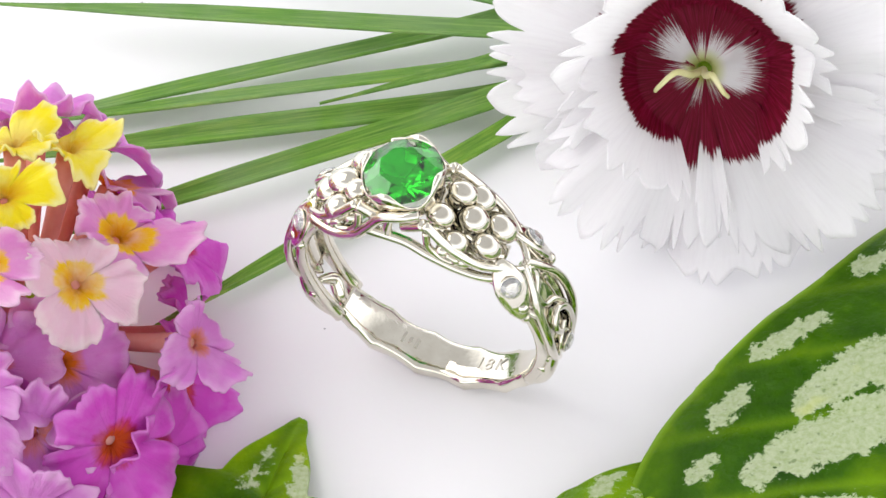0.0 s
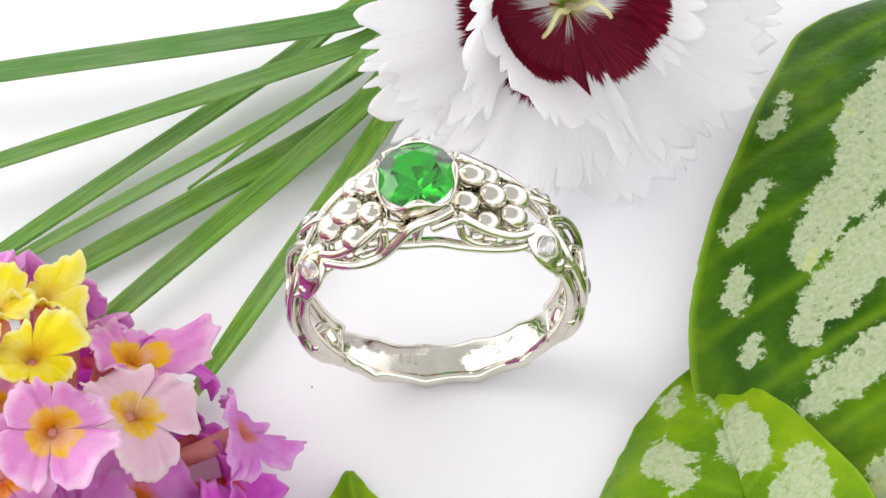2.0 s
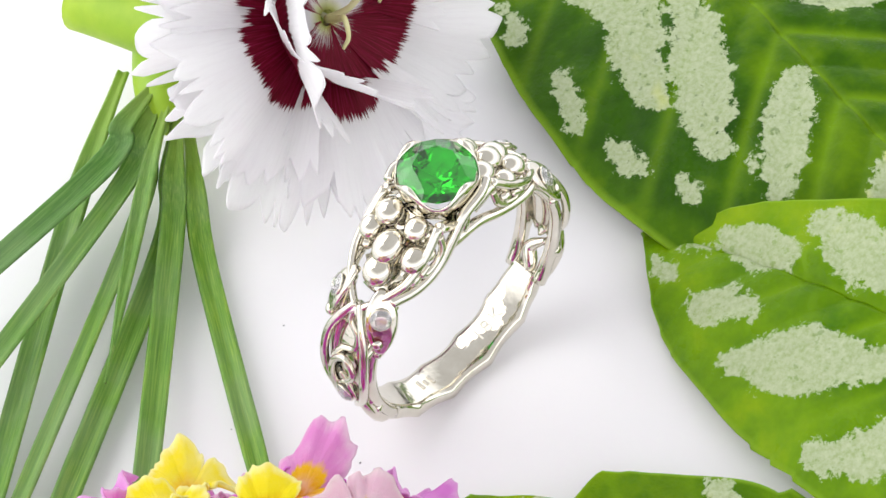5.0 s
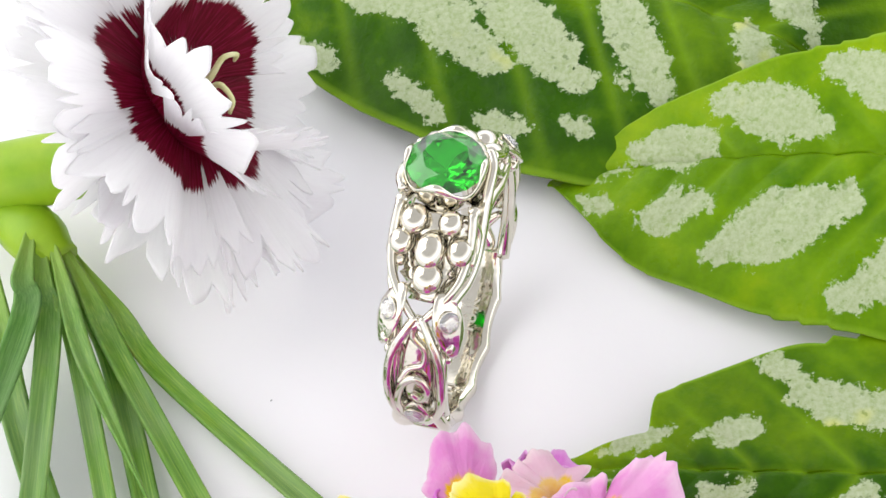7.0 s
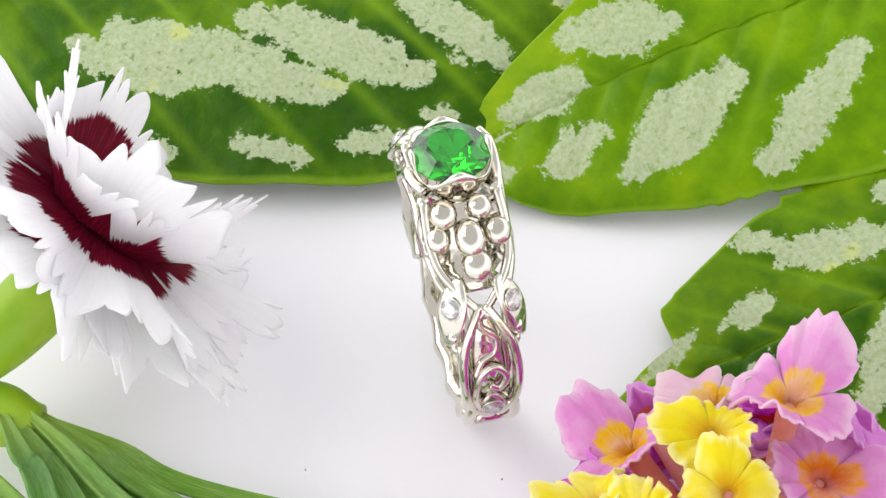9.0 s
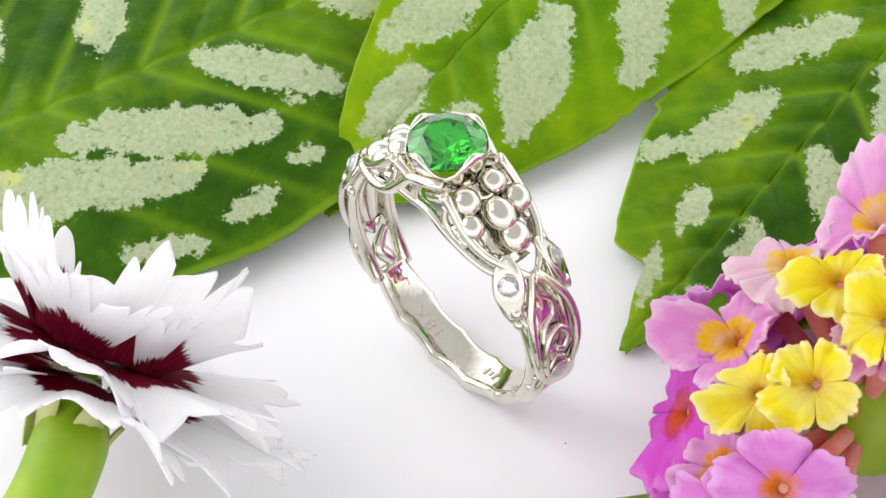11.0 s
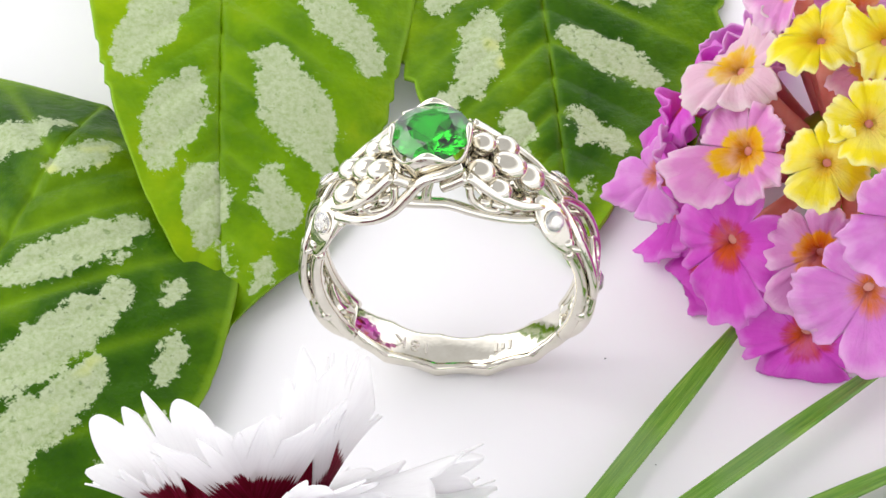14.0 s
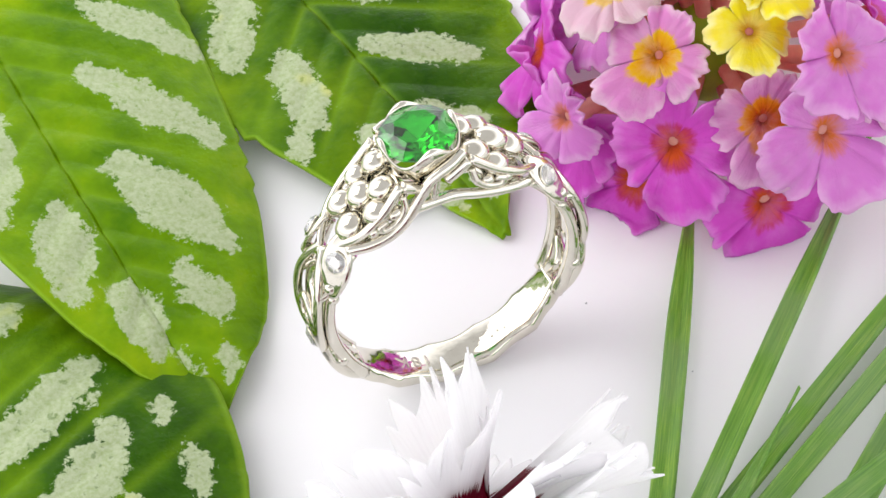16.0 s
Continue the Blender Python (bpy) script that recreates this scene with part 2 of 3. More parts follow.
def tube_mesh(points, radius, sides=10, flat=1.0):
    """Verts and faces of a closed tube; radius is a number or a function of 0..1."""
    verts, side = [], None
    count = len(points)
    for k, p in enumerate(points):
        ahead = (points[min(k + 1, count - 1)] - points[max(k - 1, 0)]).normalized()
        side = ahead.orthogonal().normalized() if side is None else (side - ahead * side.dot(ahead)).normalized()
        up = ahead.cross(side)
        r = radius(k / (count - 1)) if callable(radius) else radius
        for j in range(sides):
            a = 2 * math.pi * j / sides
            verts.append(p + side * (r * math.cos(a)) + up * (r * flat * math.sin(a)))
    faces = grid_faces(count, sides, True)
    faces.append(tuple(range(sides))[::-1])
    faces.append(tuple(range((count - 1) * sides, count * sides)))
    return verts, faces


def ball_mesh(centre, radii, axes, rings=10, sides=14):
    verts, faces = [], []
    for i in range(rings + 1):
        a = math.pi * i / rings
        for j in range(sides):
            b = 2 * math.pi * j / sides
            v = axes[0] * (radii[0] * math.sin(a) * math.cos(b)) + axes[1] * (radii[1] * math.sin(a) * math.sin(b)) + axes[2] * (radii[2] * math.cos(a))
            verts.append(centre + v)
    return verts, grid_faces(rings + 1, sides, True)


def smooth01(x):
    x = min(1, max(0, x))
    return x * x * (3 - 2 * x)


# ---- the table ----
rim = [(math.cos(k / 96 * math.tau), math.sin(k / 96 * math.tau)) for k in range(96)]
tv = [(700 * c, 700 * q, z) for z in (0, -8) for c, q in rim]
tf = [tuple(range(96)), tuple(range(191, 95, -1))] + [(k, 96 + k, 96 + (k + 1) % 96, (k + 1) % 96) for k in range(96)]
tagged(mesh_part("ground", tv, tf, TABLE, smooth=False), "smooth white round turntable top under the whole arrangement", "table top", kind="structure")


# ---- the ring ----
RING = thing("ring", "openwork white gold ring with grape vines and a round green stone", "ring")
RING.matrix_world = Matrix.Translation(Vector((-0.68, -0.88, 10.6)) * MM) @ Euler((0, 0, radians(-12.2))).to_matrix().to_4x4() @ Euler((radians(3.7), 0, 0)).to_matrix().to_4x4()


def on_ring(phi, v, r):
    a = radians(phi)
    return Vector((r * math.sin(a), v, r * math.cos(a)))


def ring_axes(phi):
    a = radians(phi)
    return Vector((math.cos(a), 0, -math.sin(a))), Vector((0, 1, 0)), Vector((math.sin(a), 0, math.cos(a)))


def ring_wire(name, rows, radius, parent=RING, count=40, sides=10, label=""):
    fine = curve_points(rows, count)
    v, f = tube_mesh([on_ring(*p) for p in fine], radius, sides)
    return mesh_part(name, v, f, GOLD, parent, label)


def shank():
    """Solid lower band with scalloped edges."""
    rows, cols = 97, 16
    verts = []
    for i in range(rows):
        phi = 124 + 112 * i / (rows - 1)
        end = min(1, min(i, rows - 1 - i) / 9)
        half = (1.85 - 0.30 * abs(math.cos(radians((phi - 180) * 8.0)))) * (0.72 + 0.28 * end)
        thick = 1.18 + 0.16 * math.sin(radians((phi - 180) * 9)) ** 2
        for j in range(cols):
            a = 2 * math.pi * j / cols
            c, s = math.cos(a), math.sin(a)
            c, s = math.copysign(abs(c) ** 0.45, c), math.copysign(abs(s) ** 0.55, s)
            verts.append(on_ring(phi, half * c, 9.25 + thick / 2 + thick / 2 * s))
    faces = grid_faces(rows, cols, True)
    faces += [tuple(range(cols))[::-1], tuple(range((rows - 1) * cols, rows * cols))]
    band = mesh_part("shank", verts, faces, GOLD, RING, "solid scalloped lower band")
    for phi, sign in ((163.0, "1"), (157.5, "8"), (150.5, "K")):
        t, v, o = ring_axes(phi)
        mark = new("hallmark", bpy.data.curves.new("hallmark", "FONT"))
        mark.data.body, mark.data.size, mark.data.extrude = sign, 1.5 * MM, 0.05 * MM
        mark.data.align_x, mark.data.align_y = "CENTER", "CENTER"
        mark.data.materials.append(STAMP)
        turn = Matrix((-t, v, -o)).transposed().to_4x4()
        mark.parent = band
        mark.matrix_local = Matrix.Translation(on_ring(phi, 0.1, 9.235) * MM) @ turn
        tagged(mark, "stamped hallmark figure")
    for phi, w in ((196, 0.8), (199.5, 0.5), (203, 0.9)):
        p, (t, v, o) = on_ring(phi, 0.05, 9.22), ring_axes(phi)
        vs = [p + t * (x * 0.12) + v * (y * w / 2) + o * (z * 0.05) for x in (-1, 1) for y in (-1, 1) for z in (-1, 1)]
        mesh_part("stamp_mark", vs, [(0, 1, 3, 2), (4, 6, 7, 5), (0, 4, 5, 1), (2, 3, 7, 6), (0, 2, 6, 4), (1, 5, 7, 3)], STAMP, band, smooth=False)


def bezel():
    rows, cols = 14, 96
    verts = []
    for i in range(rows):
        f = i / (rows - 1)
        for j in range(cols):
            a = 2 * math.pi * j / cols
            lip = math.cos(4 * a)
            top = 13.75 + 0.62 * lip
            if f < 0.5:
                g = f / 0.5
                r, z = 2.35 + 0.66 * g ** 0.7, 11.3 + (top - 11.3) * g
            elif f < 0.68:
                g = (f - 0.5) / 0.18
                r, z = 3.01 - (0.20 + 0.36 * max(0, lip)) * g, top + 0.16 * math.sin(math.pi * g) + 0.10 * g
            else:
                g = (f - 0.68) / 0.32
                r, z = 2.81 - 0.36 * max(0, lip) - (0.62 - 0.36 * max(0, lip)) * g, top + 0.10 - (top - 11.2) * g
            verts.append(Vector((r * math.cos(a), r * math.sin(a), z)))
    cup = mesh_part("bezel", verts, grid_faces(rows, cols, True), GOLD, RING, "petal-edged white gold bezel cup")
    return cup


def gem(centre, axes, radius, depth, crown, mat, name, parent, label=""):
    """Round brilliant: table, star, kite, girdle and pavilion facets."""
    def ring_of(r, z, turn, count=8):
        return [centre + axes[0] * (r * math.cos(2 * math.pi * (k + turn) / count)) + axes[1] * (r * math.sin(2 * math.pi * (k + turn) / count)) + axes[2] * z for k in range(count)]
    table, mid = ring_of(radius * 0.60, crown, 0), ring_of(radius * 0.80, crown * 0.55, 0.5)
    g1, g0 = ring_of(radius, 0.03 * radius, 0, 16), ring_of(radius, -0.03 * radius, 0, 16)
    low = ring_of(radius * 0.40, -depth * 0.62, 0.5)
    verts = table + mid + g1 + g0 + low + [centre - axes[2] * depth]
    T, M, G, H, L, C = 0, 8, 16, 32, 48, 56
    faces = [tuple(range(8))]
    for k in range(8):
        n = (k + 1) % 8
        faces.append((T + k, M + k, T + n))
        faces.append((M + k, G + (2 * k + 1) % 16, G + (2 * k + 2) % 16))
        faces.append((M + k, G + 2 * k, G + 2 * k + 1))
        faces.append((T + n, M + k, G + (2 * k + 2) % 16))
        faces.append((T + n, G + (2 * k + 2) % 16, M + n))
        faces.append((H + 2 * k, L + k, H + 2 * k + 1))
        faces.append((H + 2 * k + 1, L + k, H + (2 * k + 2) % 16))
        faces.append((L + k, C, L + n, H + (2 * k + 2) % 16))
    for k in range(16):
        n = (k + 1) % 16
        faces.append((G + k, H + k, H + n, G + n))
    ob = mesh_part(name, verts, faces, mat, parent, label, smooth=False)
    bm = bmesh.new()
    bm.from_mesh(ob.data)
    bmesh.ops.recalc_face_normals(bm, faces=bm.faces)
    bm.to_mesh(ob.data)
    bm.free()
    return ob


def stone_leaf(phi, v, r, heading, length, width):
    """Pointed leaf with a dished face and a round diamond in it."""
    t, ax, out = ring_axes(phi)
    lean = radians(38) * max(-1, min(1, v))
    ax, out = ax * math.cos(lean) - out * math.sin(lean), out * math.cos(lean) + ax * math.sin(lean)
    a = radians(heading)
    along, across = t * math.cos(a) + ax * math.sin(a), ax * math.cos(a) - t * math.sin(a)
    c = on_ring(phi, v, r)
    rows, cols = 17, 12
    verts = []
    for i in range(rows):
        f = i / (rows - 1)
        half = width * math.sin(math.pi * min(1, f * 0.93 + 0.03)) ** 0.75 * (1 - 0.25 * f) + 0.05
        for j in range(cols):
            b = 2 * math.pi * j / cols
            x, z = half * math.cos(b), 0.34 * math.sin(b)
            if z > 0:
                z -= 0.20 * (1 - abs(x) / half)
            verts.append(c + along * ((f - 0.42) * length) + across * x + out * (z - 0.35 * (f - 0.42) ** 2 * 4))
    faces = grid_faces(rows, cols, True)
    faces += [tuple(range(cols))[::-1], tuple(range((rows - 1) * cols, rows * cols))]
    leaf = mesh_part("gold_leaf", verts, faces, GOLD, RING)
    seat = [c + along * (0.80 * math.cos(k / 12 * math.tau)) + across * (0.80 * math.sin(k / 12 * math.tau)) + out * 0.26 for k in range(13)]
    v2, f2 = tube_mesh(seat, 0.07, 6)
    mesh_part("stone_seat", v2, f2, GOLD, leaf)
    gem(c + out * 0.30, (along, across, out), 0.76, 0.40, 0.26, DIAMOND, "diamond", leaf, "small round white diamond")


def shoulder(sg):
    jig = random.Random(7 + sg)
    for w in (-1, 1):
        ring_wire("vine_rail", [(sg * 12, w * 2.6, 12.5), (sg * 22, w * 2.75, 11.4), (sg * 33, w * 2.5, 10.9), (sg * 41, w * 1.8, 10.9), (sg * 49, w * 0.7, 10.9), (sg * 55, -w * 0.5, 10.8)], lambda f: 0.36 - 0.08 * f)
        if sg == w:
            ring_wire("wave_rail", [(sg * 43, w * 2.0, 10.5), (sg * 35, w * 2.6, 9.7), (sg * 26, w * 2.85, 9.35), (sg * 17, w * 2.95, 9.7), (sg * 9, w * 3.0, 10.8), (sg * 2, w * 3.05, 12.2), (-sg * 5, w * 3.0, 12.9), (-sg * 10, w * 2.5, 13.2)], lambda f: 0.50 - 0.14 * f, count=60, sides=12)
        else:
            ring_wire("gallery_rail", [(-sg * 12, w * 2.95, 10.4), (-sg * 7, w * 2.85, 10.0), (-sg * 1, w * 2.75, 9.75), (sg * 6, w * 2.75, 9.65), (sg * 17, w * 2.85, 9.35), (sg * 29, w * 2.75, 9.4), (sg * 40, w * 2.4, 9.9), (sg * 48, w * 1.5, 10.5)], lambda f: 0.46 - 0.12 * f, count=56, sides=12)
            ring_wire("post", [(-sg * 3, w * 2.6, 9.7), (-sg * 2, w * 2.8, 10.8), (sg * 1, w * 2.6, 12.4)], lambda f: 0.40 - 0.08 * f, count=14)
        ring_wire("tendril", [(sg * 13, w * 2.6, 11.6), (sg * 15, w * 2.9, 10.6), (sg * 20, w * 2.9, 10.0), (sg * 26, w * 2.9, 10.1), (sg * 27, w * 2.95, 10.6), (sg * 23, w * 2.95, 10.7)], lambda f: 0.30 - 0.06 * f, count=36, sides=8)
        ring_wire("prong_stem", [(sg * 4, w * 2.4, 11.0), (sg * 8, w * 2.5, 11.6), (sg * 12, w * 2.6, 12.4)], 0.45, count=16)
        # side frame that runs on from the crossing down to the lower band
        ring_wire("side_rail", [(sg * 50, w * 0.2, 10.9), (sg * 58, w * 1.0, 10.9), (sg * 68, w * 1.75, 10.75), (sg * 82, w * 1.95, 10.6), (sg * 96, w * 1.6, 10.5), (sg * 106, w * 0.55, 10.5)], lambda f: 0.34)
        ring_wire("inner_rail", [(sg * 44, w * 2.0, 9.95), (sg * 58, w * 1.75, 9.75), (sg * 75, w * 1.7, 9.7), (sg * 92, w * 1.6, 9.65), (sg * 108, w * 1.5, 9.65), (sg * 127, w * 1.35, 9.8)], lambda f: 0.42 + 0.14 * f)
        ring_wire("lower_rail", [(sg * 98, w * 1.2, 10.35), (sg * 108, w * 1.65, 10.35), (sg * 118, w * 1.55, 10.25), (sg * 128, w * 1.1, 10.0)], lambda f: 0.46)
        ring_wire("rung", [(sg * 63, w * 1.5, 9.7), (sg * 66, w * 1.8, 10.1), (sg * 69, w * 1.8, 10.7)], 0.34, count=12, sides=8)
        ring_wire("rung", [(sg * 100, w * 1.5, 9.6), (sg * 101, w * 1.6, 9.9), (sg * 103, w * 1.3, 10.4)], 0.36, count=12, sides=8)
        t, a, o = ring_axes(sg * 62)
        v, f = ball_mesh(on_ring(sg * 61, w * 2.25, 10.3), (0.52, 0.48, 0.5), (t, a, o))
        mesh_part("bud", v, f, GOLD, RING)
        v, f = ball_mesh(on_ring(sg * 68, w * 2.1, 9.7), (0.46, 0.4, 0.45), (t, a, o))
        mesh_part("bud", v, f, GOLD, RING)
        t, a, o = ring_axes(sg * 108)
        v, f = ball_mesh(on_ring(sg * 109, w * 1.75, 9.9), (0.55, 0.42, 0.5), (t, a, o))
        mesh_part("bud", v, f, GOLD, RING)
    bed = []
    for i in range(21):
        phi = 11 + 34 * i / 20
        half = 2.35 - 1.2 * (i / 20) ** 3 + 0.22 * math.sin(i * 1.9)
        lift = 12.0 - 1.75 * smooth01((phi - 11) / 20) - 0.35
        for v, r in ((-half, lift - 0.35), (-half * 0.45, lift), (half * 0.45, lift), (half, lift - 0.35), (half * 0.9, lift - 0.75), (0, lift - 0.5), (-half * 0.9, lift - 0.75)):
            bed.append(on_ring(sg * phi, v, r + 0.10 * math.sin(i * 2.4 + v * 2)))
    mesh_part("vine_bed", bed, grid_faces(21, 7, True) + [tuple(range(7))[::-1], tuple(range(140, 147))], GOLD, RING, "cast bed under the grapes")
    plate = []
    for i in range(25):
        phi = 55 + 44 * i / 24
        half = 1.45 * math.sin(math.pi * (0.10 + 0.80 * i / 24)) ** 0.5
        for v, r in ((-half, 10.05), (-half * 0.5, 10.3), (half * 0.5, 10.3), (half, 10.05), (half, 9.6), (0, 9.55), (-half, 9.6)):
            plate.append(on_ring(sg * phi, v, r))
    faces = grid_faces(25, 7, True) + [tuple(range(7))[::-1], tuple(range(168, 175))]
    mesh_part("backing", plate, faces, GOLD, RING)
    ring_wire("centre_vine", [(sg * 50, 0, 10.6), (sg * 58, 0.35, 10.5), (sg * 64, -0.6, 10.3), (sg * 71, -0.5, 10.2), (sg * 74, 0.5, 10.3), (sg * 80, 1.1, 10.5)], 0.30)
    ring_wire("spiral_vine", [(sg * 100, 0.9, 10.5), (sg * 90, 1.25, 10.6), (sg * 80, 0.8, 10.7), (sg * 76, -0.2, 10.75), (sg * 81, -1.0, 10.75), (sg * 87, -0.5, 10.7), (sg * 85, 0.2, 10.65)], lambda f: 0.32 - 0.06 * f, count=60)
    ring_wire("inner_leaf", [(sg * 106, -0.9, 9.75), (sg * 114, 0.3, 9.7), (sg * 122, -0.2, 9.7), (sg * 128, 0.3, 9.8)], lambda f: 0.25 + 0.35 * math.sin(math.pi * f), count=24)
    for phi, v, r, size in ((15.5, -1.25, 12.1, 1.0), (16.5, 1.35, 12.0, 1.0), (24, -2.05, 11.25, 1.03), (25.5, 0.0, 11.6, 1.14), (24.8, 2.0, 11.2, 1.03), *(((34, -1.0, 11.05, 1.06), (34.8, 1.05, 11.0, 1.0)) if sg > 0 else ((35, -0.15, 11.05, 1.15),)), (20, -2.45, 10.5, 0.55), (20, 2.45, 10.5, 0.55), (30, -2.3, 10.4, 0.65), (30, 2.3, 10.4, 0.65)):
        phi, v, r, size = phi + jig.uniform(-1.2, 1.2), v + jig.uniform(-0.15, 0.15), r + jig.uniform(-0.15, 0.1), size * jig.uniform(0.9, 1.12)
        t, a, o = ring_axes(sg * phi)
        b, f = ball_mesh(on_ring(sg * phi, v, r), (size * jig.uniform(1.0, 1.2), size * jig.uniform(0.84, 0.98), size * 0.80), (t, a, o), 16, 26)
        mesh_part("grape", b, f, GOLD, RING)
    stone_leaf(sg * 49, 2.05, 10.75, 22 if sg > 0 else 158, 5.0, 1.30)
    stone_leaf(sg * 50, -2.05, 10.75, -22 if sg > 0 else 202, 5.0, 1.30)
    stone_leaf(sg * 98, 0.05, 10.6, 0 if sg > 0 else 180, 2.8, 1.1)


shank()
bezel()
gem(Vector((0, 0, 13.85)), (Vector((1, 0, 0)), Vector((0, 1, 0)), Vector((0, 0, 1))), 2.78, 2.35, 0.72, GREEN_STONE, "gemstone", RING, "round brilliant-cut bright green stone")
shoulder(1)
shoulder(-1)


# ---- the three variegated leaves ----
# Silvery patches of each leaf: two ends and half width, in millimetres on the table's plan.
SPOTS_A = (
    (26.5, 6.4, 22.4, 2.6, 1.15), (22.3, -0.9, 20.6, -4.6, 1.3), (20.8, -8.0, 19.5, -9.8, 0.85), (30.9, 14.2, 28.4, 11.4, 1.1),
    (41.0, 10.6, 27.0, -1.8, 2.6), (36.5, 0.4, 24.8, -8.8, 2.5), (33.0, -11.6, 22.8, -15.0, 2.3), (41.5, 14.0, 34.0, 8.5, 2.2),
    (28.8, -22.0, 24.6, -23.6, 1.6), (35.0, -24.0, 28.8, -27.0, 1.9), (44.0, -28.5, 38.0, -20.0, 2.2), (46.0, -14.0, 41.0, -8.0, 2.2), (52.0, -6.0, 47.0, 1.0, 2.2),
)
SPOTS_B = (
    (17.0, -19.2, 17.6, -14.2, 2.2), (12.2, -18.6, 11.6, -14.2, 1.9), (17.4, -28.0, 20.4, -20.4, 2.3), (10.6, -29.4, 8.2, -20.2, 2.8),
    (13.3, -11.2, 14.4, -9.0, 0.7), (16.4, -13.0, 16.0, -10.5, 0.7), (17.0, -38.5, 22.0, -29.0, 2.2), (7.5, -39.0, 3.0, -29.0, 2.2), (20.0, -45.0, 24.0, -38.0, 2.0), (3.5, -46.0, -1.0, -38.0, 2.0),
)
SPOTS_C = (
    (-7.0, -33.0, -5.0, -25.5, 2.1), (-13.5, -30.0, -19.6, -24.2, 1.8), (-12.5, -21.3, -15.6, -17.4, 1.5), (-7.7, -22.4, -8.0, -18.8, 1.3),
    (-7.4, -15.8, -9.0, -11.6, 0.9), (-12.4, -14.6, -11.4, -10.8, 0.9), (-3.6, -26.0, -1.6, -23.0, 1.2), (-13.5, -40.0, -20.0, -33.0, 2.0), (-8.5, -43.0, -3.0, -35.0, 2.0),
)

def variegated_leaf(label, tip, base, bow, sides, length_fade, height, spots, spacing, teeth, depth, tone, seed, waist=((0, 1), (0, 1)), taper=0.0):
    """bow: sideways bend of the midrib; sides: half width and bluntness of either side; height(d, x, w): blade height at d from the tip and x across."""
    rng = random.Random(seed)
    tip, base = Vector(tip), Vector(base)
    length = (base - tip).length
    along = (base - tip) / length
    across = Vector((-along.y, along.x))
    rows, cols = 190, 111
    verts, patch, vein, rim, tones, uvs = [], [], [], [], [], []
    ph = rng.random() * 9
    for i in range(rows):
        f = (i / (rows - 1)) ** 1.15
        d = f * length
        bend = bow * math.sin(math.pi * f)
        for j in range(cols):
            t = 2 * j / (cols - 1) - 1
            width, blunt = sides[0] if t < 0 else sides[1]
            w = width * (1 - math.exp(-(d + 0.02) / blunt)) * smooth01((length - d) / length_fade * 0.9 + 0.02) * (1 - taper * f ** 1.5 * (t > 0))
            saw = (d / teeth + ph + 0.7 * math.sin(d * 0.45 + ph)) % 1
            pinch, slim = waist[0] if t < 0 else waist[1]
            w *= slim + (1 - slim) * smooth01((d - pinch) / 1.2)
            notch = 1 - saw if saw > 0.14 else saw / 0.14 * 0.86
            tooth = depth * (notch - 0.5) * smooth01(d / 5) * (0.7 + 0.5 * math.sin(d * 0.31 + ph * 3 + (1 if t > 0 else 0)))
            x = t * w + math.copysign(abs(t) ** 8, t) * tooth + bend
            p = tip + along * (d - 0.20 * abs(t) * w * (1 - f)) + across * x
            q = (d + 0.75 * abs(t) * w) / spacing + 0.12 * t
            k = abs((q % 1) - 0.5) * 2
            side_vein = smooth01((k - 0.70) / 0.3) * (1 - abs(t)) ** 0.4
            mid_vein = smooth01(1 - abs(t * w) / 0.55)
            z = height(d, t * w, w) + 0.30 * math.sin(math.pi * (1 - k)) ** 1 * (1 - abs(t)) * min(1, d / 8) * 1.2 - 0.30 * mid_vein * min(1, d / 6)
            z += 0.22 * math.sin(d * 0.55 + ph + 2.2 * t) * abs(t) ** 3
            verts.append((p.x, p.y, max(z, 0.32)))
            best = -1.5
            for (x0, y0, x1, y1, hw) in spots:
                ab = Vector((x1 - x0, y1 - y0))
                ap = Vector((p.x - x0, p.y - y0))
                g = min(1, max(0, ap.dot(ab) / ab.length_squared))
                dist = (ap - ab * g).length
                room = hw * (0.55 + 0.9 * math.sin(math.pi * (0.12 + 0.76 * g)) ** 1.2) * 0.74
                best = max(best, (room - dist) / 1.1)
            patch.append(max(-1.5, min(1.2, best)))
            vein.append(max(side_vein * 0.8, mid_vein))
            rim.append(smooth01((abs(t) - 0.965) / 0.035))
            tones.append(tone + 0.45 * (1 - smooth01(d / 14)) + 0.35 * abs(t) ** 3 - 0.25 * (1 - smooth01(abs(t * w) / 3)))
            uvs.append((t, d / 10))
    leaf = thing("variegated_leaf", label, "leaf", "variegated leaves round the ring", (tip.x, tip.y, 0))
    moved = [(x - tip.x, y - tip.y, z) for x, y, z in verts]
    thicken(mesh_part("blade", moved, grid_faces(rows, cols), LEAF, leaf, attrs={"patch": patch, "vein": vein, "rim": rim, "tone": tones}, uvs=uvs), 0.42, -1)
    rib = [Vector(moved[i * cols + cols // 2]) + Vector((0, 0, -0.14)) for i in range(4, rows, 2)]
    v, fc = tube_mesh(rib, lambda f: 0.14 + 0.16 * f, 8)
    mesh_part("midrib", v, fc, CALYX, leaf, "pale green raised midrib")
    end = rib[-1]
    v, fc = tube_mesh([end + Vector((along.x, along.y, -0.05)) * (k * 1.5) for k in range(9)], 0.8, 10)
    mesh_part("leaf_stalk", [(a.x, a.y, max(a.z, 0.1)) for a in v], fc, CALYX, leaf)
    return leaf


